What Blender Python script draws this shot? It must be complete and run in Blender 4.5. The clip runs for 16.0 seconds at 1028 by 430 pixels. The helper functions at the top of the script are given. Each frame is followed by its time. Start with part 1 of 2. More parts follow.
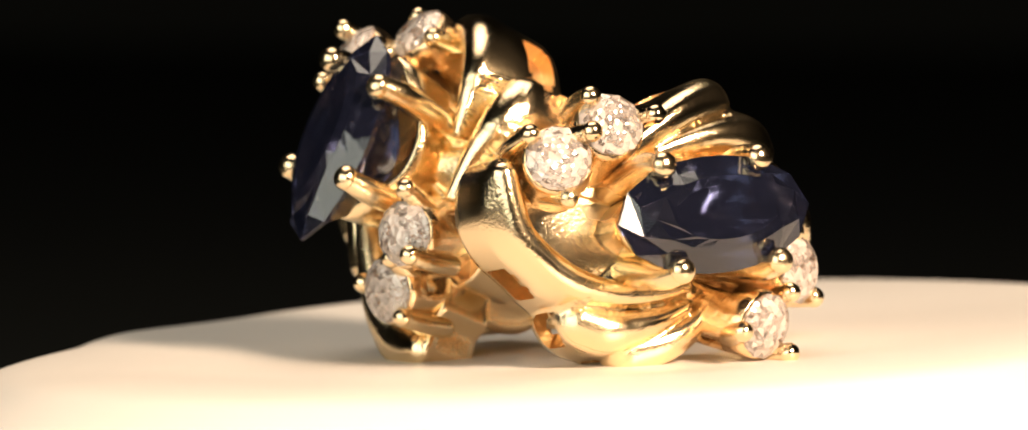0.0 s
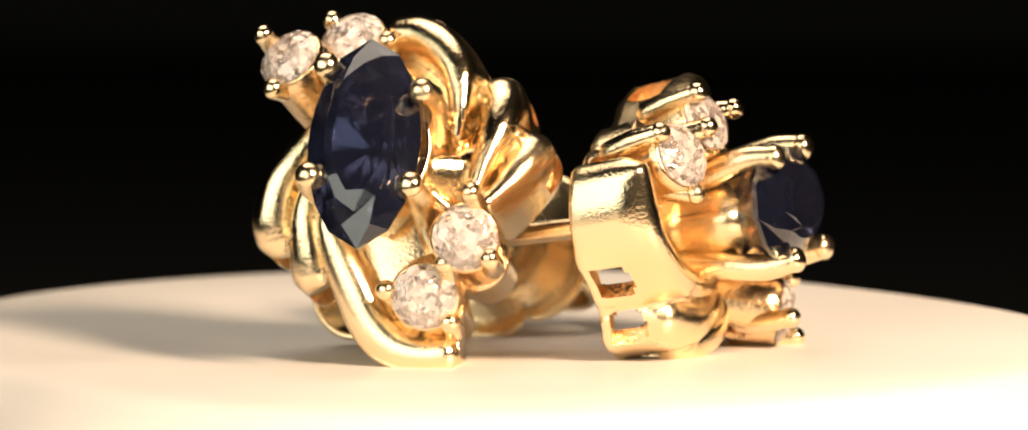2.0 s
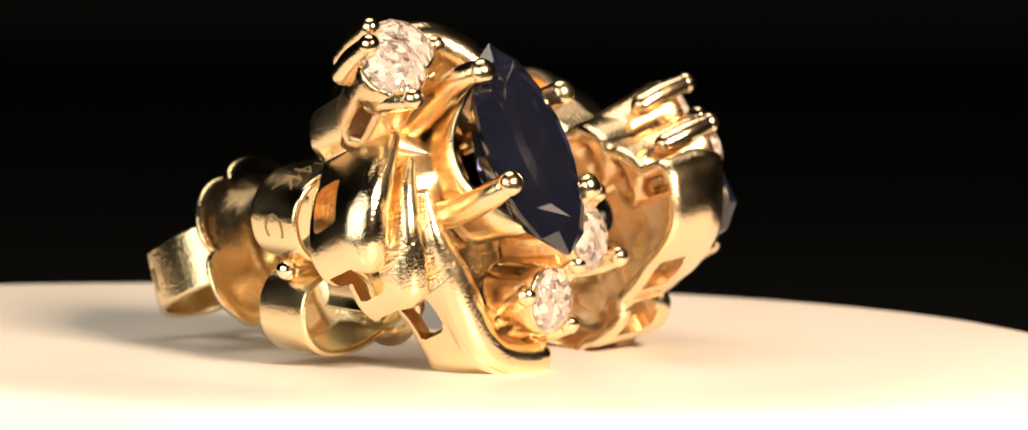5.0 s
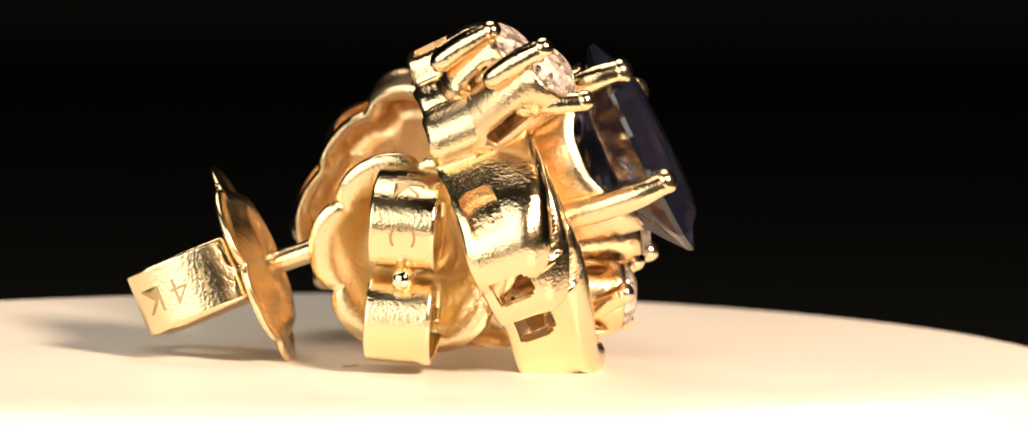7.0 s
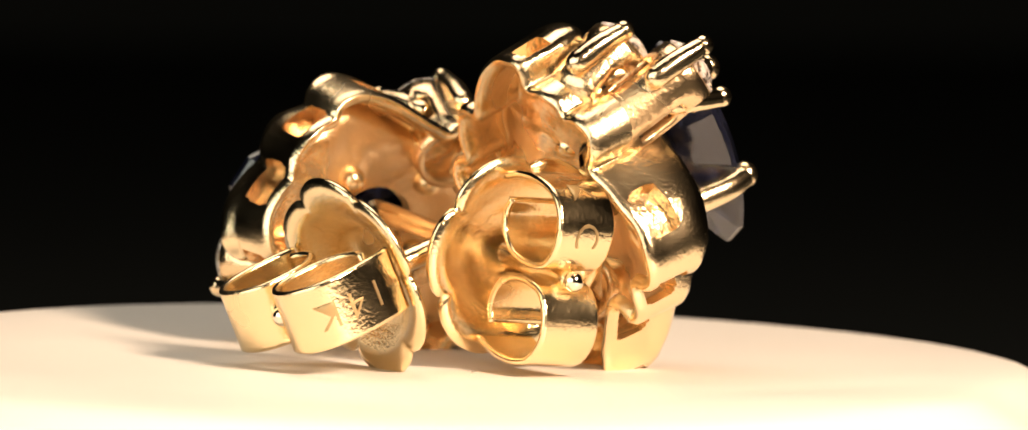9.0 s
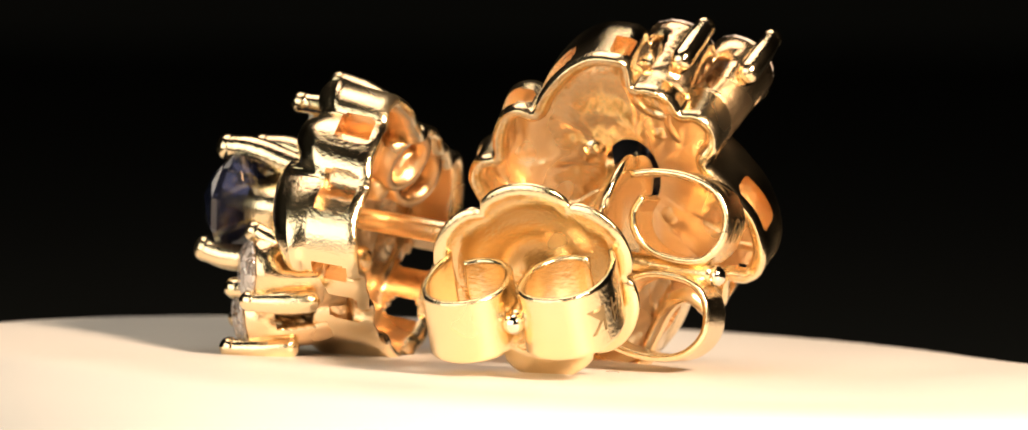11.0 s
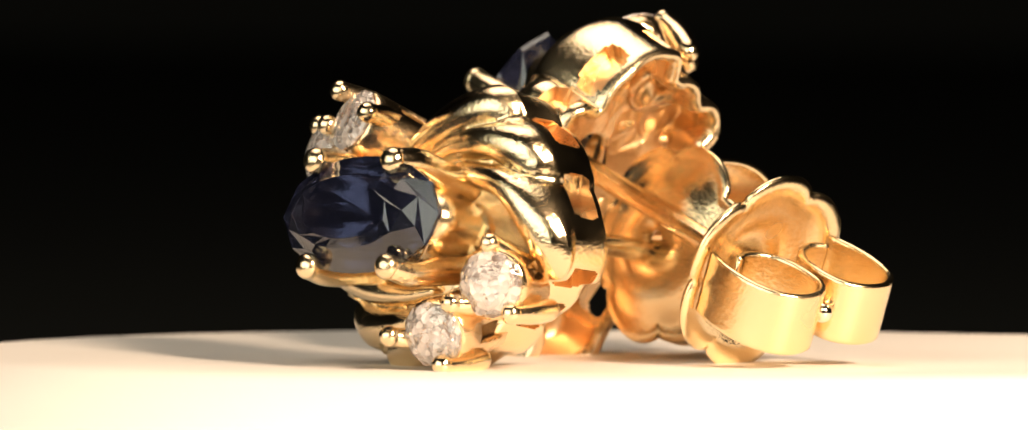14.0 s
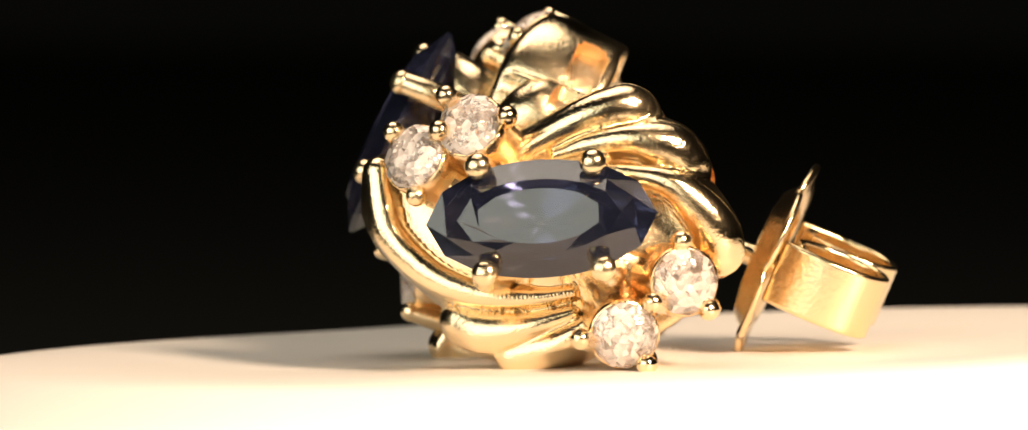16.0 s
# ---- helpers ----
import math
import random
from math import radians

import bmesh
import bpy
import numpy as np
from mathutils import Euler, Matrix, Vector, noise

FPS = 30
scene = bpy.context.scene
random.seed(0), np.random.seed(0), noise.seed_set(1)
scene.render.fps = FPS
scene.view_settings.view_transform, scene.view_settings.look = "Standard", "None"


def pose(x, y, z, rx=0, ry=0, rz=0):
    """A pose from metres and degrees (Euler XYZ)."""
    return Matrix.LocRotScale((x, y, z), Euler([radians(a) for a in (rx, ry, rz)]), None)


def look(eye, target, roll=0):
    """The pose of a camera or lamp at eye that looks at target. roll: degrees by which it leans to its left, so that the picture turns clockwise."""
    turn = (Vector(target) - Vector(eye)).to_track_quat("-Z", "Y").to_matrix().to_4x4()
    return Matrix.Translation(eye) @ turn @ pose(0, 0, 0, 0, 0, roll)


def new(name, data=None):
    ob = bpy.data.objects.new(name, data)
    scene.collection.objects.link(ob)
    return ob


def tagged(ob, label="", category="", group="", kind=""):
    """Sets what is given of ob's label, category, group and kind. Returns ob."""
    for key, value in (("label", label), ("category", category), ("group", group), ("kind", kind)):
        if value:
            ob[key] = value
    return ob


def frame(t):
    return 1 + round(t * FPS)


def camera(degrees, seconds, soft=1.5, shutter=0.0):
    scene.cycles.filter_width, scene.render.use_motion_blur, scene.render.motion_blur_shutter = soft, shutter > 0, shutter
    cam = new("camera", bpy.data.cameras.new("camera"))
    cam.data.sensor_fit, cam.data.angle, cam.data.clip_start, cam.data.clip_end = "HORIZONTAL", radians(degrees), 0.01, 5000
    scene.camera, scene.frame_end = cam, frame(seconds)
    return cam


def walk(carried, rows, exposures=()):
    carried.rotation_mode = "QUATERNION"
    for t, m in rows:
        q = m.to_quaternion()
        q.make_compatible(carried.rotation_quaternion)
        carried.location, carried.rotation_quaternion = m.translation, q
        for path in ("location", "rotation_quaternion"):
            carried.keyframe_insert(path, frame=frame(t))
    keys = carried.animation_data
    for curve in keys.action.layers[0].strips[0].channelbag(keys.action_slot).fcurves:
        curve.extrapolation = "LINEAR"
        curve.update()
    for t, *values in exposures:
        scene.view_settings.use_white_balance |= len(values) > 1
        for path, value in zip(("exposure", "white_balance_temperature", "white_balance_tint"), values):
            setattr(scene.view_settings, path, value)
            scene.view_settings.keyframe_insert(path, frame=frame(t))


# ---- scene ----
# ---------------------------------------------------------------- camera
MM = 0.001
LIFT = 51.0          # mm from the fitted zero up to the dark bench
EYE = (0.0, -0.26552, 0.0510)
cam = camera(7.476, 16.0, 1.3)
CAM_POSE = pose(*EYE, 90 - 3.533, 0, 0.0136) @ pose(0, 0, 0, 0, 0, 0.32)
walk(cam, [(0.0, CAM_POSE), (16.0, CAM_POSE)])
cam.data.dof.use_dof = True
cam.data.dof.focus_distance = 0.258
cam.data.dof.aperture_fstop = 110


def spin(t):
    """Turn of the stand about the z axis, in degrees, at t seconds."""
    s = t - 8.0
    return 19.918 * s - 1.4614 * s * s / 50 + 0.3888 * s ** 3 / 500


# ---------------------------------------------------------------- light
world = bpy.data.worlds.new("world")
scene.world = world
world.use_nodes = True
world.node_tree.nodes["Background"].inputs[0].default_value = (1.0, 0.9, 0.75, 1)
world.node_tree.nodes["Background"].inputs[1].default_value = 0.015


def lamp(name, eye, target, size, watts, colour, size_y=0.0):
    data = bpy.data.lights.new(name, "AREA")
    data.shape = "RECTANGLE" if size_y else "DISK"
    data.size, data.energy, data.color = size, watts, colour
    if size_y:
        data.size_y = size_y
    ob = new(name, data)
    ob.matrix_world = look(eye, target)
    return ob


lamp("key_lamp", (0.073, -0.105, 0.107), (0, -0.012, 0.032), 0.034, 0.56, (1.0, 0.75, 0.52))
lamp("side_lamp", (-0.24, -0.28, 0.135), (0, 0, 0.036), 0.46, 1.0, (0.98, 0.98, 0.82), 0.28)
lamp("top_lamp", (-0.03, 0.06, 0.34), (0, 0, 0.036), 0.26, 0.52, (1.0, 0.86, 0.69))
scene.view_settings.exposure = 0.0

# ---------------------------------------------------------------- materials


def material(name, colour, rough, metal=0.0, **more):
    mat = bpy.data.materials.new(name)
    mat.use_nodes = True
    bsdf = mat.node_tree.nodes["Principled BSDF"]
    bsdf.inputs["Base Color"].default_value = (*colour, 1)
    bsdf.inputs["Roughness"].default_value = rough
    bsdf.inputs["Metallic"].default_value = metal
    for key, value in more.items():
        bsdf.inputs[key.replace("_", " ")].default_value = value
    return mat, mat.node_tree, bsdf


def varied(mat_tuple, scale_big, scale_fine, low, high, bump, bump_distance, tint=None):
    """Blotches of roughness at one scale, fine relief at another, and a mild change of colour."""
    mat, tree, bsdf = mat_tuple
    link = tree.links.new
    coord = tree.nodes.new("ShaderNodeTexCoord")
    big, fine = tree.nodes.new("ShaderNodeTexNoise"), tree.nodes.new("ShaderNodeTexNoise")
    big.inputs["Scale"].default_value, fine.inputs["Scale"].default_value = scale_big, scale_fine
    fine.inputs["Detail"].default_value = 5
    for n in (big, fine):
        link(coord.outputs["Object"], n.inputs["Vector"])
    ramp = tree.nodes.new("ShaderNodeMapRange")
    ramp.inputs["From Min"].default_value, ramp.inputs["From Max"].default_value = 0.35, 0.7
    ramp.inputs["To Min"].default_value, ramp.inputs["To Max"].default_value = low, high
    link(big.outputs["Fac"], ramp.inputs["Value"])
    link(ramp.outputs["Result"], bsdf.inputs["Roughness"])
    if bump:
        b = tree.nodes.new("ShaderNodeBump")
        b.inputs["Strength"].default_value, b.inputs["Distance"].default_value = bump, bump_distance
        link(fine.outputs["Fac"], b.inputs["Height"])
        link(b.outputs["Normal"], bsdf.inputs["Normal"])
    if tint:
        mix = tree.nodes.new("ShaderNodeMix")
        mix.data_type = "RGBA"
        link(big.outputs["Fac"], mix.inputs["Factor"])
        mix.inputs[6].default_value = bsdf.inputs["Base Color"].default_value
        mix.inputs[7].default_value = (*tint, 1)
        link(mix.outputs[2], bsdf.inputs["Base Color"])
    return mat


GOLD = varied(material("polished_gold", (0.97, 0.77, 0.50), 0.18, 1.0), 260, 9000, 0.11, 0.30, 0.28, 0.00006, (0.95, 0.74, 0.46))
# same gold, rougher; orange light bounced between recessed walls is put into its colour
CAST_GOLD = varied(material("rough_cast_gold_with_bounce", (0.96, 0.72, 0.45), 0.25, 1.0), 300, 5000, 0.17, 0.36, 0.30, 0.0001, (0.93, 0.63, 0.35))
STRIP_GOLD = varied(material("rolled_gold_sheet", (0.97, 0.80, 0.52), 0.18, 1.0), 330, 8000, 0.11, 0.28, 0.3, 0.00006, (0.95, 0.71, 0.41))
STEEL = varied(material("bright_post_tip", (0.90, 0.80, 0.66), 0.1, 1.0), 400, 3000, 0.06, 0.16, 0.05, 0.0001)
SAPPHIRE = material("sapphire", (0.036, 0.042, 0.09), 0.08, 0.0, IOR=1.77, Transmission_Weight=0.86)[0]
def clear_stone():
    """Clear stone; its facet sparkle is painted in as random milky and clear cells."""
    # pale pink base colour stands in for warm reflections from the gold setting
    mat, tree, bsdf = material("diamond", (1.0, 0.89, 0.84), 0.01, 0.0, IOR=2.2, Transmission_Weight=0.9)
    cells = tree.nodes.new("ShaderNodeTexVoronoi")
    cells.inputs["Scale"].default_value = 4200
    coord = tree.nodes.new("ShaderNodeTexCoord")
    span = tree.nodes.new("ShaderNodeMapRange")
    span.inputs["From Min"].default_value, span.inputs["From Max"].default_value = 0.1, 0.9
    span.inputs["To Min"].default_value, span.inputs["To Max"].default_value = 0.4, 1.0
    tree.links.new(coord.outputs["Object"], cells.inputs["Vector"])
    tree.links.new(cells.outputs["Color"], span.inputs["Value"])
    tree.links.new(span.outputs["Result"], bsdf.inputs["Transmission Weight"])
    bump = tree.nodes.new("ShaderNodeBump")
    bump.inputs["Strength"].default_value, bump.inputs["Distance"].default_value = 0.25, 0.0002
    tree.links.new(cells.outputs["Distance"], bump.inputs["Height"])
    tree.links.new(bump.outputs["Normal"], bsdf.inputs["Normal"])
    return mat


DIAMOND = clear_stone()
PLASTIC = varied(material("white_plastic", (0.73, 0.69, 0.66), 0.42, 0.0), 60, 900, 0.36, 0.55, 0.04, 0.0001, (0.70, 0.655, 0.615))
CLOTH = varied(material("black_cloth", (0.024, 0.025, 0.023), 0.95, 0.0, Specular_IOR_Level=0.1), 8, 400, 0.9, 1.0, 0.2, 0.001)
MARK = material("stamped_mark", (0.52, 0.37, 0.19), 0.45, 1.0)[0]

# ---------------------------------------------------------------- mesh tools


def shape(verts, faces, mirror=1, flat=False):
    """A bmesh from points in millimetres; mirror -1 turns v about."""
    bm = bmesh.new()
    vs = [bm.verts.new((p[0] * MM, p[1] * MM * mirror, p[2] * MM)) for p in verts]
    for f in faces:
        bm.faces.new([vs[i] for i in (f if mirror > 0 else f[::-1])])
    bmesh.ops.recalc_face_normals(bm, faces=bm.faces)
    for f in bm.faces:
        f.smooth = not flat
    return bm


def part(name, bm, mat, parent, label=""):
    me = bpy.data.meshes.new(name)
    bm.to_mesh(me)
    bm.free()
    me.materials.append(mat)
    ob = new(name, me)
    ob.parent = parent
    if label:
        tagged(ob, label)
    return ob


def curve_through(points, n):
    """Catmull-Rom through the rows of points, n samples in all."""
    p = np.array(points, float)
    p = np.vstack([2 * p[0] - p[1], p, 2 * p[-1] - p[-2]])
    out = []
    for s in np.linspace(0, len(p) - 3 - 1e-9, n):
        i, f = int(s), s - int(s)
        a, b, c, d = p[i:i + 4]
        out.append(0.5 * (2 * b + (c - a) * f + (2 * a - 5 * b + 4 * c - d) * f ** 2 + (3 * b - a - 3 * c + d) * f ** 3))
    return np.array(out)


def unit(a):
    return a / (np.linalg.norm(a) + 1e-12)


def skin(rings, closed=False, caps=True):
    """Faces between rings of equally many points."""
    verts = [v for r in rings for v in r]
    k, n = len(rings[0]), len(rings)
    faces = []
    for i in range(n if closed else n - 1):
        for j in range(k):
            a, b = i * k, ((i + 1) % n) * k
            faces.append((a + j, a + (j + 1) % k, b + (j + 1) % k, b + j))
    if caps and not closed:
        faces += [tuple(range(k))[::-1], tuple(range((n - 1) * k, n * k))]
    return verts, faces


def rod(points, radii, n=24, seg=12, mirror=1):
    """A round tapering rod with domed ends."""
    q = curve_through([(*p, r) for p, r in zip(points, radii)], n)
    rings = []
    for i, row in enumerate(q):
        t = unit(q[min(i + 1, n - 1), :3] - q[max(i - 1, 0), :3])
        a = unit(np.cross(t, (0.31, 0.52, 0.8) if abs(t[2]) < 0.9 else (1, 0.2, 0)))
        b = np.cross(t, a)
        rings.append([row[:3] + row[3] * (math.cos(h) * a + math.sin(h) * b) for h in np.linspace(0, 2 * math.pi, seg, endpoint=False)])
    t0, t1 = unit(q[0, :3] - q[1, :3]), unit(q[-1, :3] - q[-2, :3])
    for end, t, row in ((0, t0, q[0]), (1, t1, q[-1])):
        base = rings[0] if end == 0 else rings[-1]
        for h in (30, 55, 80):
            s, c = math.sin(radians(h)), math.cos(radians(h))
            ring = [row[:3] + (v - row[:3]) * c + t * row[3] * s for v in base]
            rings = [ring] + rings if end == 0 else rings + [ring]
    return shape(*skin(rings), mirror)


def ball(c, r, mirror=1, squash=1.0, axis=(0, 0, 1)):
    c, z = np.array(c, float), unit(np.array(axis, float))
    x = unit(np.cross(z, (0.3, 0.9, 0.1)))
    y = np.cross(z, x)
    rings = []
    for la in np.linspace(-85, 85, 11):
        s, k = math.sin(radians(la)), math.cos(radians(la))
        rings.append([c + r * (k * (math.cos(h) * x + math.sin(h) * y) + s * squash * z) for h in np.linspace(0, 2 * math.pi, 16, endpoint=False)])
    return shape(*skin(rings), mirror)


def strip(path, thick, axis_span, mirror=1):
    """Bent sheet: path of (v, w); it reaches over axis_span in u."""
    p = np.array(path)
    n = len(p)
    rings = []
    for i in range(n):
        t = unit(p[min(i + 1, n - 1)] - p[max(i - 1, 0)])
        nrm = np.array([-t[1], t[0]]) * thick / 2
        a, b = p[i] + nrm, p[i] - nrm
        e = 0.06
        u0, u1 = axis_span
        rings.append([(u0 + e, *a), (u0 + 2.5 * e, *a), (u1 - 2.5 * e, *a), (u1 - e, *a), (u1, *(a * 0.7 + b * 0.3)), (u1, *(a * 0.3 + b * 0.7)),
                      (u1 - e, *b), (u1 - 2.5 * e, *b), (u0 + 2.5 * e, *b), (u0 + e, *b), (u0, *(b * 0.7 + a * 0.3)), (u0, *(b * 0.3 + a * 0.7))])
    return shape(*skin(rings), mirror)


# ---------------------------------------------------------------- setting
def closed_room():
    """Dark bench and dark walls all round, far outside the small lit stand."""
    def slab(name, x0, x1, y0, y1, z0, z1, label, cat):
        bm = bmesh.new()
        bmesh.ops.create_cube(bm, size=1)
        for v in bm.verts:
            v.co = ((x0 + x1) / 2 + v.co.x * (x1 - x0), (y0 + y1) / 2 + v.co.y * (y1 - y0), (z0 + z1) / 2 + v.co.z * (z1 - z0))
        ob = part(name, bm, CLOTH, None)
        tagged(ob, label, cat, kind="structure")
    slab("floor", -1.0, 1.0, -1.0, 1.0, -0.02, 0.0, "black cloth covered bench under the stand", "bench")
    slab("wall_north", -1.0, 1.0, 1.0, 1.02, -0.02, 1.2, "plain black cloth backdrop behind the stand", "backdrop")
    slab("wall_south", -1.0, 1.0, -1.02, -1.0, -0.02, 1.2, "plain dark wall of the unlit room", "wall")
    slab("wall_east", 1.0, 1.02, -1.02, 1.02, -0.02, 1.2, "plain dark wall of the unlit room", "wall")
    slab("wall_west", -1.02, -1.0, -1.02, 1.02, -0.02, 1.2, "plain dark wall of the unlit room", "wall")
    slab("ceiling", -1.02, 1.02, -1.02, 1.02, 1.2, 1.22, "plain dark ceiling of the unlit room", "ceiling")


closed_room()


def stand_radius(h):
    swell = (math.degrees(h) - 316 + 180) % 360 - 180
    return 22.6 * (1 - 0.175 * math.cos(2 * (h + 0.665)) + 0.0268 * math.cos(3 * (h - 0.1))) + 1.5 * math.exp(-(swell / 13) ** 2)


def build_stand():
    root = new("display_stand")
    tagged(root, "white plastic oval display stand, smooth top, turning slowly", "display stand")
    n = 128
    rings = []
    profile = [(0.02, 0), (0.2, 0), (0.4, 0), (0.5, 0), (0.55, 0), (0.6, 0), (0.65, 0), (0.7, 0), (0.75, 0), (0.8, 0), (0.85, 0), (0.89, 0), (0.92, 0), (0.96, -0.03), (0.985, -0.15), (1.0, -0.33),
               (1.03, -0.62), (1.08, -1.25), (1.15, -2.4), (1.22, -4.2), (1.29, -7.5), (1.33, -12), (1.34, -20)]
    for r, drop in profile:
        ring = []
        for h in np.linspace(0, 2 * math.pi, n, endpoint=False):
            rad = stand_radius(h) * r
            x, y = -4.589 + rad * math.cos(h), -3.896 + rad * math.sin(h)
            hollow = max(0.0, min(1.0, (0.9 - r) / 0.42))
            z = -20.845 - 0.0345 * x + 0.0121 * y - 0.13 * min(r, 1) ** 4 - 0.42 * hollow * hollow * (3 - 2 * hollow) + drop + LIFT
            ring.append((x, y, z))
        rings.append(ring)
    part("top", shape(*skin(rings)), PLASTIC, root)
    base = []
    for r, z in ((0.6, 9.5), (0.6, 0.5), (0.75, 0.4), (0.75, 0.0)):
        base.append([(-4.589 + stand_radius(h) * r * math.cos(h), -3.896 + stand_radius(h) * r * math.sin(h), z) for h in np.linspace(0, 2 * math.pi, 64, endpoint=False)])
    part("foot", shape(*skin(base)), PLASTIC, root)
    return root


stand = build_stand()

# ---------------------------------------------------------------- earrings
# leaf rows: u, v, half width, height of the crest
UPRIGHT_LEAVES = (
    ((-1.1, 3.4, .3, -3.4), (-.3, 3.9, .42, -3.6), (.5, 4.25, .6, -3.8), (1.1, 4.35, .74, -4.1)),
    ((-1.0, 2.9, .3, -3.3), (.4, 3.1, .42, -3.25), (1.5, 3.3, .62, -3.3), (2.4, 3.25, .76, -3.55), (2.9, 3.05, .8, -3.85)),
    ((1.2, 2.05, .25, -3.2), (2.4, 2.0, .42, -2.95), (3.5, 1.7, .6, -2.9), (4.3, .95, .7, -3.05), (4.75, .1, .7, -3.3), (4.8, -.6, .62, -3.5)),
    ((1.1, -2.9, .3, -3.4), (.1, -3.5, .5, -3.4), (-.9, -4.0, .66, -3.55), (-1.9, -4.15, .76, -3.9), (-2.4, -4.0, .76, -4.2)),
    ((.2, -2.45, .25, -3.4), (-.9, -2.75, .4, -3.4), (-2.0, -2.85, .52, -3.5), (-3.0, -2.65, .66, -3.85), (-3.6, -2.5, .72, -4.15)),
    ((-.9, -2.05, .25, -3.4), (-2.2, -1.95, .42, -3.35), (-3.3, -1.35, .64, -3.5), (-4.3, -.75, .78, -3.75), (-5.3, -.1, .82, -4.1), (-5.95, .8, .78, -4.35), (-6.15, 1.9, .72, -4.35), (-6.1, 2.5, .66, -4.3)))
LYING_LEAVES = (
    ((-1.1, 2.6, .35, -3.2), (0, 3.2, .5, -2.95), (1.3, 3.75, .63, -2.85), (2.4, 4.0, .76, -3.0), (2.75, 3.9, .8, -3.25)),
    ((.2, 2.5, .3, -3.2), (1.4, 2.75, .42, -2.9), (2.7, 2.85, .54, -2.8), (3.85, 2.6, .8, -3.0), (4.25, 2.15, .86, -3.3)),
    ((1.4, 1.95, .25, -3.2), (2.6, 1.65, .4, -2.8), (3.9, 1.3, .5, -2.7), (4.8, .5, .7, -2.9), (5.3, -.3, .84, -3.25), (5.35, -.85, .9, -3.65)),
    ((1.3, -2.9, .3, -3.4), (.5, -3.5, .48, -3.3), (-.4, -3.85, .62, -3.35), (-1.5, -4.0, .72, -3.75)),
    ((.4, -2.8, .3, -3.4), (-1.0, -3.15, .48, -3.25), (-2.4, -3.2, .74, -3.35), (-3.2, -2.8, .84, -3.7)),
    ((.5, -2.1, .22, -3.3), (-.8, -2.2, .34, -3.2), (-2.3, -2.05, .44, -3.1), (-3.7, -1.55, .52, -3.1), (-4.7, -.8, .55, -3.15), (-5.5, .2, .55, -3.2), (-5.75, 1.2, .52, -3.2), (-5.85, 2.3, .48, -3.2)))
# openings low in the wall: direction in degrees, half width, and reach above the back edge
UPRIGHT_OPENINGS = ((47, .85, .4, 1.5), (20, .9, .4, 1.5), (78, .7, .4, 1.5), (-8, .35, .4, 1.6), (229, .74, .25, 1.66), (202, .9, .25, 1.66), (262, .75, .35, 1.6))
LYING_OPENINGS = ((38, .7, .35, 1.6), (12, .8, .35, 1.6), (-16, .42, .35, 1.6), (-37, .7, .35, 1.6), (193, .68, .25, 1.62), (218, .66, .25, 1.62), (72, .6, .4, 1.6), (246, .5, .35, 1.6), (150, .5, .4, 1.6))
# per earring: small stones (first and second pair), large prongs in order, clutch, large stone, and the body
UPRIGHT_SET = dict(a=((4.2, -2.08, -3.0), (-4.75, 2.08, -3.0)), b=((2.95, -3.8, -1.95), (-2.9, 3.45, -1.95)),
                   prongs=((1.5, 1.68), (2.15, -1.8), (-1.85, -1.72), (-1.87, 1.86)), clutch=-.35, stone=(-.42, -.1, .3, -7, 1.86, .06),
                   leaves=UPRIGHT_LEAVES, openings=UPRIGHT_OPENINGS, back=(-6.72, .03, .0), floor=-4.75, even=.22, flare=(.15, .1, .1, .1, .1, -.4), fade=-9, hug=(.78, .94))
LYING_SET = dict(a=((4.4, -2.08, -2.44), (-4.45, 2.55, -2.4)), b=((2.4, -3.8, -1.95), (-2.5, 3.45, -1.95)),
                 prongs=((1.85, 1.7), (2.07, -1.8), (-1.9, -1.74), (-2.02, 1.78)), clutch=0, stone=(0, 0, .22, 0, 2.05, 0),
                 leaves=LYING_LEAVES, openings=LYING_OPENINGS, back=(-6.25, .0, .11), floor=-4.35, even=.6, flare=(.1, .1, .15, -.25, .1, .6), fade=-1.0, hug=(.78, .84))
A_PRONGS = ((-.06, 1.33, .24), (-1.0, -.72, .84), (.7, -.92, -.3))
B_PRONGS = ((-1.38, -.12, .75), (.7, -1.0, .2))


def marquise(a, b, h, e=1.7):
    """Radius of a pointed oval with half axes a and b at angle h."""
    c, s = abs(math.cos(h)), abs(math.sin(h))
    return 1.0 / ((c / a) ** e + (s / b) ** e) ** (1 / e)


def big_stone(m, place):
    n = 20
    rings = []
    for (a, b, w, shift) in ((0.5, 0.08, -3.1, 0), (1.6, 0.6, -2.5, 0.5), (2.7, 1.2, -1.8, 0.5), (3.78, 1.92, -0.82, 0), (3.82, 1.95, -0.64, 0), (3.25, 1.55, -0.3, 0.5), (2.7, 1.22, 0.0, 0), (2.1, 0.9, 0.13, 0.5)):
        ring = []
        for i in range(n):
            h = 2 * math.pi * (i + shift) / n
            r = marquise(a, b, h, place[4])
            x, y, turn = r * math.cos(h), 1.0 * r * math.sin(h), radians(place[3])
            ring.append((x * math.cos(turn) - y * math.sin(turn) + place[0], x * math.sin(turn) + y * math.cos(turn) + place[1], w + place[2] - place[5] * x))
        rings.append(ring)
    return shape(*skin(rings), m, flat=True)


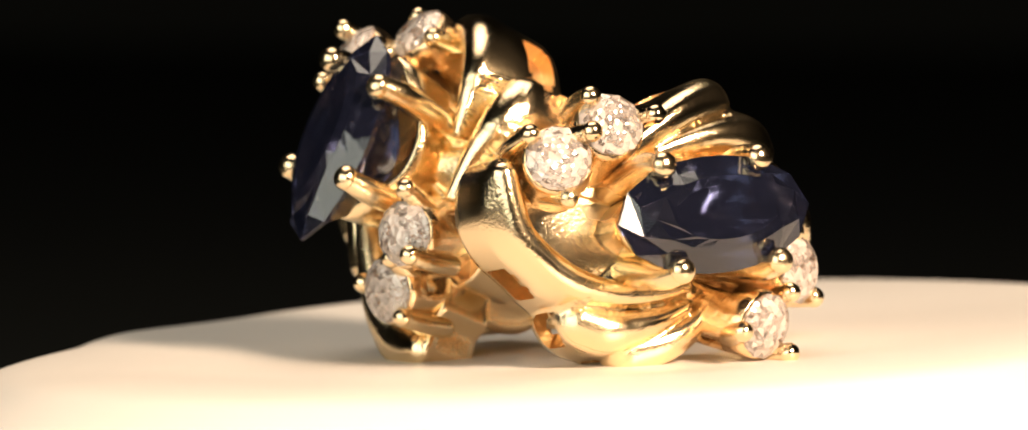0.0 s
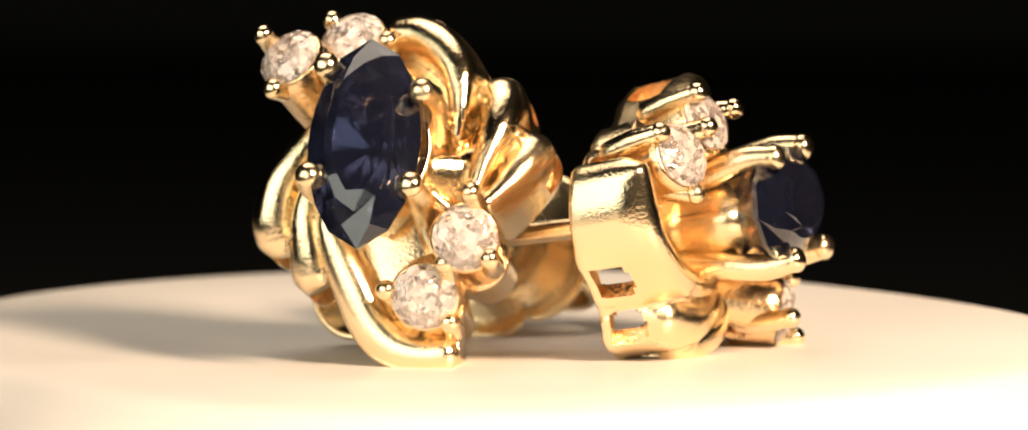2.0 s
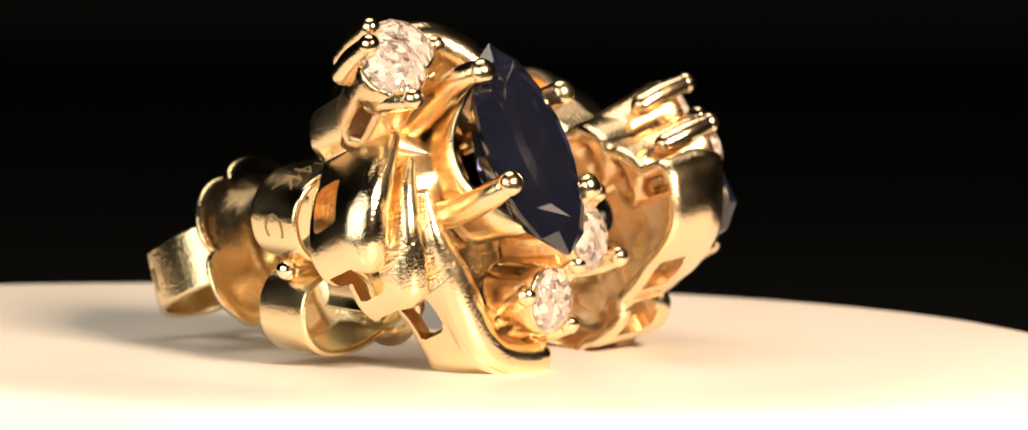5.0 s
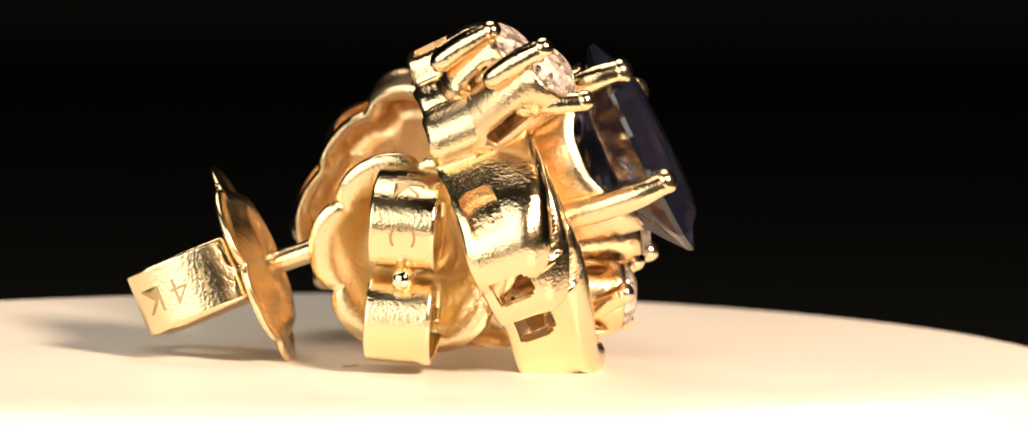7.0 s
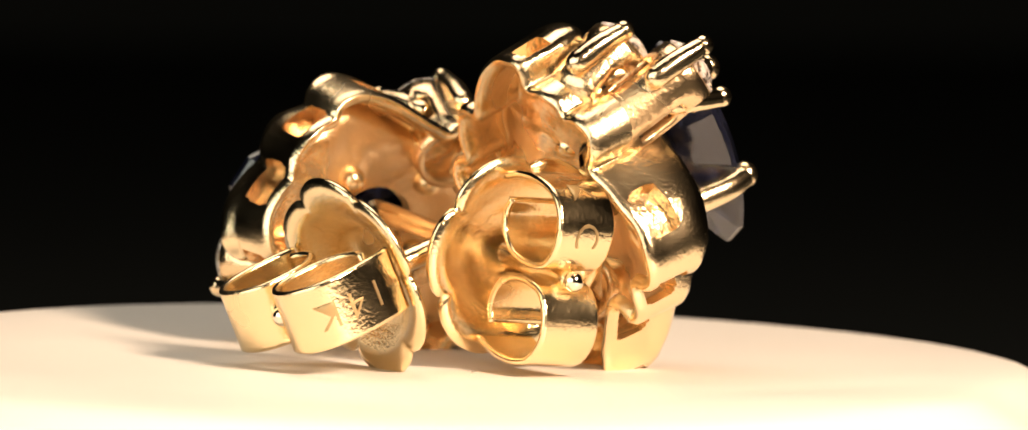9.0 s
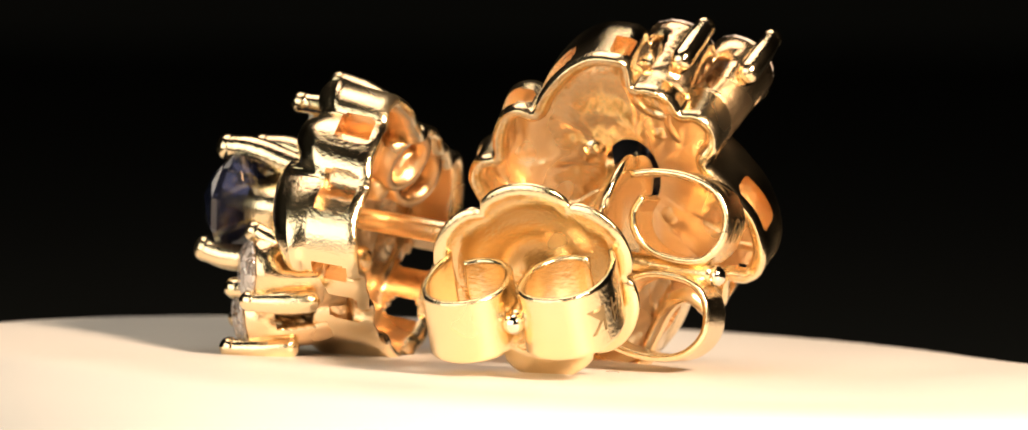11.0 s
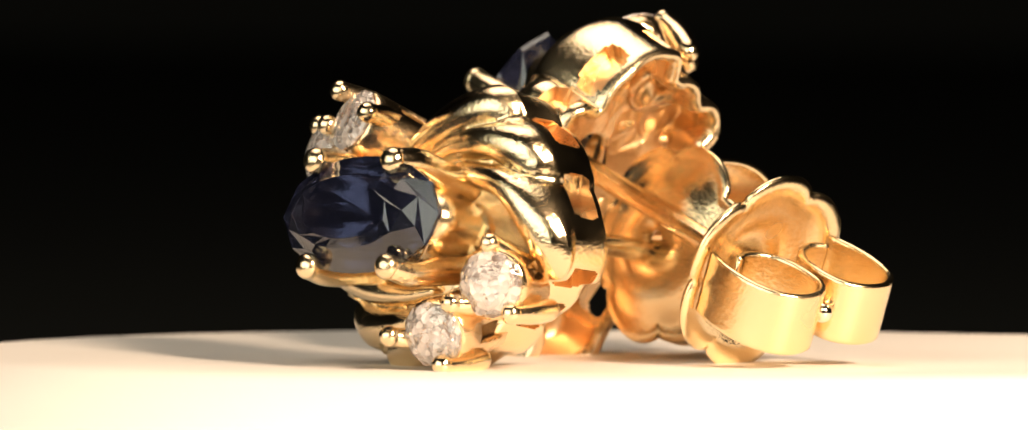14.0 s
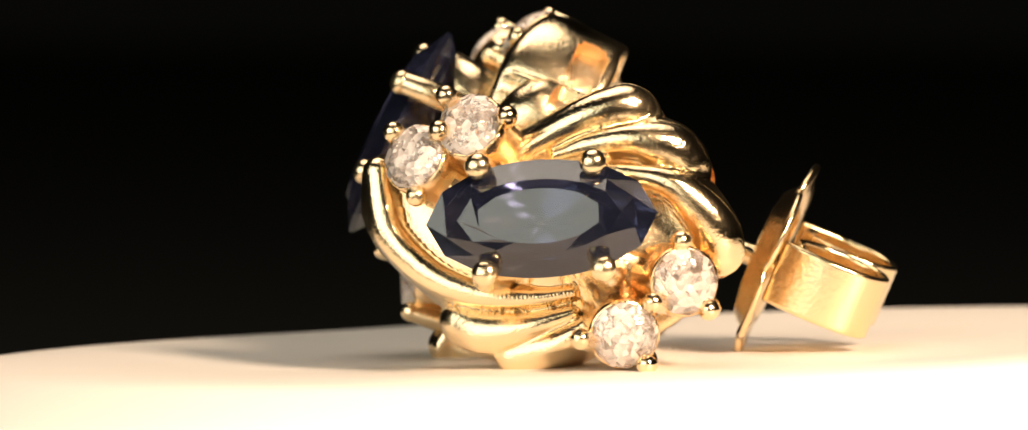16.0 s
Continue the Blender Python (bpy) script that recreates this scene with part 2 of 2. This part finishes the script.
def brilliant(c, axis, r, m):
    z = unit(np.array(axis, float))
    x = unit(np.cross((0.2, 1, 0.1), z))
    y = np.cross(z, x)
    c = np.array(c, float)
    rings = []
    for rad, w, shift in ((0.03, -0.86, 0), (0.3, -0.62, 0.5), (0.62, -0.36, 0), (1.0, -0.03, 0.5), (1.0, 0.03, 0.5), (0.86, 0.15, 0), (0.7, 0.26, 0.5), (0.53, 0.34, 0)):
        rings.append([c + r * (rad * (math.cos(2 * math.pi * (i + shift) / 12) * x + math.sin(2 * math.pi * (i + shift) / 12) * y) + w * z) for i in range(12)])
    return shape(*skin(rings), m, flat=True)


def cup(c, axis, m):
    """Tapered collar under a small stone, with narrow slots, that reaches down to the wall."""
    z = unit(np.array(axis, float))
    x = unit(np.array([c[0], c[1], 0.0]) - z * (z @ np.array([c[0], c[1], 0.0])))
    y = np.cross(z, x)
    c = np.array(c, float)
    outer, inner, gone = [], [], set()
    n = 24
    deep = c[2] + 5.6
    levels = ((1.0, 1.12), (.8, 1.17), (.62, 1.2), (.45, 1.2), (.3, 1.2), (.14, 1.2), (.04, 1.18), (.02, 1.1))
    for j, (f, rad) in enumerate(levels):
        hs = np.linspace(0, 2 * math.pi, n, endpoint=False)
        outer.append([c + rad * (math.cos(h) * x + math.sin(h) * y) - f * deep * z for h in hs])
        inner.append([c + (rad - (.28 if j < 7 else .12)) * (math.cos(h) * x + math.sin(h) * y) - f * deep * z for h in hs])
        for i in range(n):
            if j in (1, 2, 3) and i % 8 in (2, 3):
                gone.add((j, i))
    return pierced(outer, inner, gone, m)


def pierced(outer, inner, gone, m):
    """A thick wall closed round, from grids of outer and inner points (row, column); cells in gone are openings."""
    rows, cols = len(outer), len(outer[0])
    verts = [p for r in outer for p in r] + [p for r in inner for p in r]
    base = rows * cols

    def at(side, r, c):
        return side * base + r * cols + c % cols
    faces = []
    for r in range(rows - 1):
        for c in range(cols):
            if (r, c) in gone:
                continue
            faces.append((at(0, r, c), at(0, r, c + 1), at(0, r + 1, c + 1), at(0, r + 1, c)))
            faces.append((at(1, r, c), at(1, r + 1, c), at(1, r + 1, c + 1), at(1, r, c + 1)))
            for dr, dc, p, q in ((-1, 0, (r, c), (r, c + 1)), (1, 0, (r + 1, c + 1), (r + 1, c)), (0, -1, (r + 1, c), (r, c)), (0, 1, (r, c + 1), (r + 1, c + 1))):
                near = (r + dr, (c + dc) % cols)
                if near in gone or not 0 <= near[0] < rows - 1:
                    faces.append((at(0, *p), at(1, *p), at(1, *q), at(0, *q)))
    return shape(verts, faces, m)


def sheet(points, normals, faces, m):
    """A mesh of some faces of a smooth grid that keeps the whole grid's normals."""
    used = sorted({i for f in faces for i in f})
    at = {i: k for k, i in enumerate(used)}
    me = bpy.data.meshes.new("sheet")
    flip = np.array([1, m, 1])
    me.from_pydata([tuple(points[i] * flip * MM) for i in used], [], [[at[i] for i in (f if m > 0 else f[::-1])] for f in faces])
    me.polygons.foreach_set("use_smooth", [True] * len(me.polygons))
    me.normals_split_custom_set_from_vertices([tuple(normals[i] * flip) for i in used])
    return me


def mesh_part(name, me, mat, parent, label=""):
    me.name = name
    me.materials.append(mat)
    ob = new(name, me)
    ob.parent = parent
    if label:
        tagged(ob, label)
    return ob


def cast_body(kit, m, root):
    """The cast shell: swirling puffed leaves that turn over the edge into a pierced wall, hollow behind."""
    cols, front = 600, 60
    ang = np.linspace(0, 2 * math.pi, cols, endpoint=False)
    way = np.stack([np.cos(ang), np.sin(ang)], 1)
    ridges = [curve_through(rows, 80) for rows in kit["leaves"]]
    discs = [(q[:2], q[2]) for r in ridges for q in r] + [(np.array(kit[e][k][:2]) * kit["hug"][k], .98) for e in "ab" for k in (0, 1)]
    reach = np.array([marquise(4.7, 3.1, h) for h in ang])
    for c, r in discs:
        b = way @ c
        under = r * r - (c @ c - b * b)
        reach = np.where(under > 0, np.maximum(reach, b + np.sqrt(np.maximum(under, 0))), reach)
    for _ in range(3):
        reach = (np.roll(reach, 1) + 2 * reach + np.roll(reach, -1)) / 4
    edge = way * reach[:, None]
    t = np.roll(edge, -4, 0) - np.roll(edge, 4, 0)
    out = np.stack([t[:, 1], -t[:, 0]], 1) / np.linalg.norm(t, axis=1)[:, None]
    back = kit["back"][0] + kit["back"][1] * edge[:, 0] + kit["back"][2] * edge[:, 1] + .05 * np.sin(7 * ang + 1) + .03 * np.sin(17 * ang)
    seat = np.array([marquise(1.35, .95, h, 2) for h in ang])
    rows, owner = [], []
    for j in range(front + 1):
        f = 1 - (1 - j / front) ** 1.45
        xy = way * (seat + (reach - seat) * f)[:, None]
        w = kit["floor"] + .75 * (1 - f) ** 2 + .75 * (1 - f) * np.sin(ang) ** 2
        own = np.full(cols, -1)
        for k, ridge in enumerate(ridges):
            d = np.linalg.norm(xy[:, None] - ridge[None, :, :2], axis=2) / ridge[None, :, 2]
            top = np.where(d < (1.25 if f > .8 else 1.02), ridge[None, :, 3] - .95 * ridge[None, :, 2] * (1 - np.sqrt(np.clip(1 - d * d, 0, 1))), -99).max(1)
            own = np.where(top > w, k, own)
            w = np.maximum(w, top)
        rows.append(np.column_stack([xy, w]))
        owner.append(own)
    rim_own = owner[-2]
    ring, flare = reach.copy(), np.where(rim_own >= 0, np.array(kit["flare"])[rim_own], 0.0)
    for _ in range(300):
        ring = (np.roll(ring, 2) + 2 * ring + np.roll(ring, -2)) / 4
    flare *= np.clip((edge[:, 1] - kit["fade"]) / 2, 0, 1)
    for _ in range(40):
        flare = (np.roll(flare, 1) + 2 * flare + np.roll(flare, -1)) / 4
    spread = (way * (kit["even"] * (ring - reach))[:, None] + out * flare[:, None])
    lift = [1.75, *np.linspace(1.68, .36, 11), .16, .03]
    holes = 11
    start = rows[-1][:, 2]
    tall = np.minimum(1.75, start - back - .08) / 1.75
    for h in (.25, .5, .75):
        rows.append(np.column_stack([edge + spread * .8 * h + out * .05 * math.sin(math.pi * h), start + (back + 1.75 * tall - start) * h]))
    edge = edge + spread * .8
    for h in lift:
        rows.append(np.column_stack([edge + spread * .2 * (1.75 - h) / 1.75 - out * (.1 * (1.75 - h) / 1.75 + (.1 if h < .1 else 0)), back + h * tall]))
    first = front + 4
    edge = edge + spread * .2
    for h in (0, .03, .14):
        rows.append(np.column_stack([edge - out * (.24 + {0: 0, .03: .16, .14: .28}[h]), back + h]))
    lip = len(rows) - 1
    for h in lift[:holes + 1][::-1]:
        rows.append(np.column_stack([edge - out * (.62 - .04 * h), back + h * tall]))
    inside = lip + 1
    for f in (.06, .15, .3, .45, .6, .75, .9, 1.0):
        xy = (edge - out * .6) * (1 - f) + way * seat[:, None] * f
        top = np.minimum(kit["floor"] - .14 + .6 * f ** 2, back + 1.75 * tall + 1.4 * f ** .6)
        lump = .16 * np.sin(5 * ang + 9 * f) * np.sin(3 * ang + 2 + 5 * f) * math.sin(math.pi * f)
        rows.append(np.column_stack([xy, np.maximum(top, back + 1.75 * tall) if f < .1 else top + lump - .1]))
    grid = np.array(rows)
    n = len(grid)
    p = grid.reshape(-1, 3)
    around = np.roll(grid, -1, 1) - np.roll(grid, 1, 1)
    along = np.concatenate([grid[1:2] - grid[:1], grid[2:] - grid[:-2], grid[-1:] - grid[-2:-1]])
    nrm = np.cross(along, around)
    nrm = nrm / (np.linalg.norm(nrm, axis=2, keepdims=True) + 1e-9)
    for _ in range(4):
        soft = (np.roll(nrm, 1, 1) + 2 * nrm + np.roll(nrm, -1, 1)) / 4
        soft[1:-1] = (soft[:-2] + 2 * soft[1:-1] + soft[2:]) / 4
        soft /= np.linalg.norm(soft, axis=2, keepdims=True) + 1e-9
        nrm[front - 9:front + 5] = soft[front - 9:front + 5]
    nrm = nrm.reshape(-1, 3)
    gone, through_wall = set(), set()
    for direction, half, low, high in kit["openings"]:
        for i in range(cols):
            d = abs((ang[i] - radians(direction) + math.pi) % (2 * math.pi) - math.pi) * reach[i]
            for k in range(1, holes):
                h = (lift[k] + lift[k + 1]) / 2
                if (d / half) ** 5 + abs((h - (low + high) / 2) / ((high - low) / 2)) ** 5 < 1:
                    gone.add((k, i))
                    if 185 < direction < 235:
                        through_wall.add((k, i))
    leaf_faces, rim_faces, hollow = [[] for _ in ridges], [], []
    jamb_points, jamb_faces = [], []
    for j in range(n - 1):
        for i in range(cols):
            e = (i + 1) % cols
            f = (j * cols + i, (j + 1) * cols + i, (j + 1) * cols + e, j * cols + e)
            k = j - first if first <= j < first + holes else (inside + holes - 1 - j if inside <= j < inside + holes else None)
            if k is not None and (k, i) in (gone if j < lip else through_wall):
                continue
            if j < front:
                own = owner[j][i] if owner[j][i] == owner[j + 1][i] else max(owner[j][i], owner[j + 1][i])
            else:
                own = rim_own[i]
            if j > lip:
                hollow.append(f)
            elif j < first + holes and own >= 0:
                leaf_faces[own].append(f)
            else:
                rim_faces.append(f)
    for k, i in gone:
        e = (i + 1) % cols
        corners = {"up": ((k, i), (k, e)), "down": ((k + 1, e), (k + 1, i)), "near": ((k + 1, i), (k, i)), "far": ((k, e), (k + 1, e))}
        for side, beside in (("up", (k - 1, i)), ("down", (k + 1, i)), ("near", (k, (i - 1) % cols)), ("far", (k, e))):
            if beside in gone:
                continue
            q = []
            for kk, ii in corners[side]:
                q.append((grid[first + kk, ii], grid[inside + holes - kk, ii]))
            c = len(jamb_points)
            jamb_points += [q[0][0], q[1][0], q[1][1], q[0][1]]
            jamb_faces.append((c, c + 1, c + 2, c + 3))
    mesh_part("rim", sheet(p, nrm, rim_faces, m), GOLD, root, "wavy yellow gold edge with small openings above it")
    for faces in leaf_faces:
        mesh_part("leaf", sheet(p, nrm, faces, m), GOLD, root, "puffed polished gold leaf turning over the edge")
    mesh_part("gallery", sheet(p, nrm, hollow, m), CAST_GOLD, root, "hollow gold inner wall, orange reflected glow in its colour")
    part("opening_edges", shape(jamb_points, jamb_faces, m, flat=True), CAST_GOLD, root)


def seat_wall(m):
    n = 40
    rings = []
    for a, b, w in ((2.5, 1.35, -4.0), (2.65, 1.45, -3.4), (2.85, 1.55, -2.8), (2.98, 1.62, -2.3), (2.78, 1.48, -2.3), (2.65, 1.4, -2.8), (2.45, 1.28, -3.4), (2.25, 1.15, -4.0)):
        rings.append([(marquise(a, b, h) * math.cos(h), marquise(a, b, h) * math.sin(h), w + (1.05 if w > -2.5 else 0.5 if w > -3 else 0) * abs(math.cos(h)) ** 4) for h in np.linspace(0, 2 * math.pi, n, endpoint=False)])
    return shape(*skin(rings, closed=True), m)


def scalloped_plate(cu, cv, back, m):
    n = 120
    rings = []
    for f, w in ((0.12, -13.0), (0.45, -12.95), (0.66, -13.1), (0.8, -13.55), (0.9, -13.66), (0.985, -13.66), (1.0, -13.76), (0.985, -13.88), (0.88, -13.88), (0.77, -13.75), (0.62, -13.32), (0.44, -13.18), (0.12, -13.22)):
        ring = []
        for h in np.linspace(0, 2 * math.pi, n, endpoint=False):
            lobe = abs(math.cos(3 * h)) ** 0.5
            r = 3.05 + (0.52 * lobe if f > 0.85 else 0.52 * 0.6)
            ring.append((cu + f * r * math.cos(h), cv + f * r * math.sin(h), w + back + (0.15 * (1 - lobe) if f > 0.85 else 0)))
        rings.append(ring)
    return shape(*skin(rings, closed=True), m)


def curl_path(cv, sg, back):
    p = curve_through(((2.75, -13.95), (3.0, -14.8), (3.05, -15.9), (2.75, -16.9), (2.0, -17.45), (1.1, -17.4), (.45, -16.9), (.28, -16.0), (.42, -15.1), (.9, -14.5), (1.55, -14.3), (2.1, -14.5)), 60)
    p[:, 0] = cv + sg * p[:, 0]
    p[:, 1] += back
    return p


def stamped(text, cu, cv, sg, back, m, start, size, gap):
    """Stamped letters bent round a curl, reading away from the plate."""
    curve = bpy.data.curves.new("mark", "FONT")
    curve.body, curve.size, curve.resolution_u, curve.offset, curve.space_character = text, size, 3, -.012, gap
    ob = new("mark", curve)
    me = ob.to_mesh()
    bm = bmesh.new()
    bm.from_mesh(me)
    ob.to_mesh_clear()
    bpy.data.objects.remove(ob)
    for _ in range(2):
        bmesh.ops.subdivide_edges(bm, edges=bm.edges[:], cuts=1)
    bmesh.ops.triangulate(bm, faces=bm.faces[:])
    p = curl_path(cv, sg, back)
    step = np.linalg.norm(np.diff(p, axis=0), axis=1)
    s = np.concatenate([[0], np.cumsum(step)])
    for v in bm.verts:
        at = start + v.co.x
        q = np.array([np.interp(at, s, p[:, 0]), np.interp(at, s, p[:, 1])])
        q1 = np.array([np.interp(at + .05, s, p[:, 0]), np.interp(at + .05, s, p[:, 1])])
        t = unit(q1 - q)
        n = np.array([-t[1], t[0]])
        if n @ (q - np.array([cv + sg * 1.6, -15.7])) < 0:
            n = -n
        q = q + n * .135
        v.co = ((cu - (v.co.y - size * .36)) * MM, q[0] * MM * m, q[1] * MM)
    bmesh.ops.recalc_face_normals(bm, faces=bm.faces)
    return bm


def build_earring(m, label, kit, mark):
    root = new("earring")
    tagged(root, label, "earring", group="pair of earrings")
    cast_body(kit, m, root)
    part("seat", seat_wall(m), GOLD, root)
    for k, sg in enumerate((1, -1)):
        tips = []
        for c, offsets in ((kit["a"][k], A_PRONGS), (kit["b"][k], B_PRONGS)):
            axis = np.array([c[0] * .1, c[1] * .1, 1.0])
            part("collar", cup(c, axis, m), CAST_GOLD, root)
            part("small_stone", brilliant(c, axis, 1.12, m), DIAMOND, root, "round clear brilliant-cut stone")
            tips += [(c, (c[0] + sg * o[0], c[1] + sg * o[1], c[2] + o[2])) for o in offsets]
        for c, q in tips:
            foot = (c[0] * .42 + q[0] * .58, c[1] * .42 + q[1] * .58, q[2] - 2.0)
            p = part("small_prong", rod((foot, ((foot[0] + q[0]) / 2 * 1.01, (foot[1] + q[1]) / 2 * 1.01, q[2] - 1.1), (q[0], q[1], q[2] - .2)), (.4, .4, .33), 10, 10, m), GOLD, root)
            part("bead", ball((q[0], q[1], q[2] - .1), .36, m), GOLD, p)
    for q in kit["prongs"]:
        p = part("prong", rod(((q[0] * .8, q[1] * .72, -4.3), (q[0] * .97, q[1] * .9, -2.4), (q[0] * 1.02, q[1] * 1.05, -1.0), (q[0], q[1] * 1.02, -.1)), (.5, .49, .46, .4), 16, 12, m), GOLD, root)
        part("bead", ball((q[0] * .98, q[1], .02), .45, m, .85), GOLD, p)
    part("large_stone", big_stone(m, kit["stone"]), SAPPHIRE, root, "dark blue pointed oval faceted sapphire")
    part("post", rod(((.2, .2, -4.2), (.5, .5, -11.0), (.85, .89, -16.9)), (.385, .385, .385), 16, 14, m), GOLD, root, "straight gold post")
    part("post_tip", ball((.85, .89, -17.2), .36, m), STEEL, root)
    clutch = part("clutch", scalloped_plate(.85, .9, kit["clutch"], m), STRIP_GOLD, root, "scalloped gold butterfly back pushed on the post")
    for sg in (1, -1):
        part("curl", strip(curl_path(.9, sg, kit["clutch"]), 0.24, (.85 - 1.03, .85 + 1.17), m), STRIP_GOLD, clutch)
    part("stamp", stamped(mark[0], .85, .9, mark[1], kit["clutch"], m, mark[2], 1.3, mark[3]), MARK, clutch, "small stamped fineness mark")
    return root


upright_earring = build_earring(-1, "yellow gold earring leaning upright with blue marquise stone and clear stones", UPRIGHT_SET, ("14K", -1, .8, 1.35))
lying_earring = build_earring(1, "yellow gold earring lying sideways with blue marquise stone and clear stones", LYING_SET, ("14K C", 1, .9, 1.2))


def rest_pose(origin, u, v, w):
    rows = [[u[i], v[i], w[i], 0] for i in range(3)]
    m = Matrix([*rows, (0, 0, 0, 1)])
    m = m.to_quaternion().to_matrix().to_4x4()
    return Matrix.Translation((origin[0] * MM, origin[1] * MM, (origin[2] + LIFT) * MM)) @ m


UPRIGHT = rest_pose((5.584, -2.487, -13.306), (-0.3861, -0.0442, 0.9214), (0.2485, -0.9669, 0.0578), (0.8883, 0.2513, 0.3843))
LYING = rest_pose((-4.305, 8.514, -15.869), (-0.9655, -0.2516, 0.0676), (0.1103, -0.1596, 0.981), (-0.236, 0.9546, 0.1818))


# ---------------------------------------------------------------- lint
LINT = material("pale_lint", (0.5, 0.46, 0.4), 0.8)[0]


def build_lint(points):
    root = new("lint")
    tagged(root, "tiny pale curled fibre lying on the white stand", "lint", group="lint on the stand")
    part("fibre", rod(points, [.022] * len(points), 20, 6), LINT, root)
    return root


lints = [build_lint(((-.3, 0, .02), (-.1, .12, .1), (.12, .05, .16), (.34, -.1, .04))),
         build_lint(((-.4, .1, .02), (-.05, -.1, .05), (.3, .05, .03)))]
LINT_POSES = [pose(.0049, -.0167, (-21.5 + LIFT) * MM, 0, 0, 20), pose(-.0036, -.0059, (-21.22 + LIFT) * MM, 0, 0, 70)]


# ---------------------------------------------------------------- movement
def motions():
    for thing, rest in ((stand, Matrix.Identity(4)), (upright_earring, UPRIGHT), (lying_earring, LYING), *zip(lints, LINT_POSES)):
        walk(thing, [(k * 0.25, pose(0, 0, 0, 0, 0, spin(k * 0.25)) @ rest) for k in range(65)])


motions()
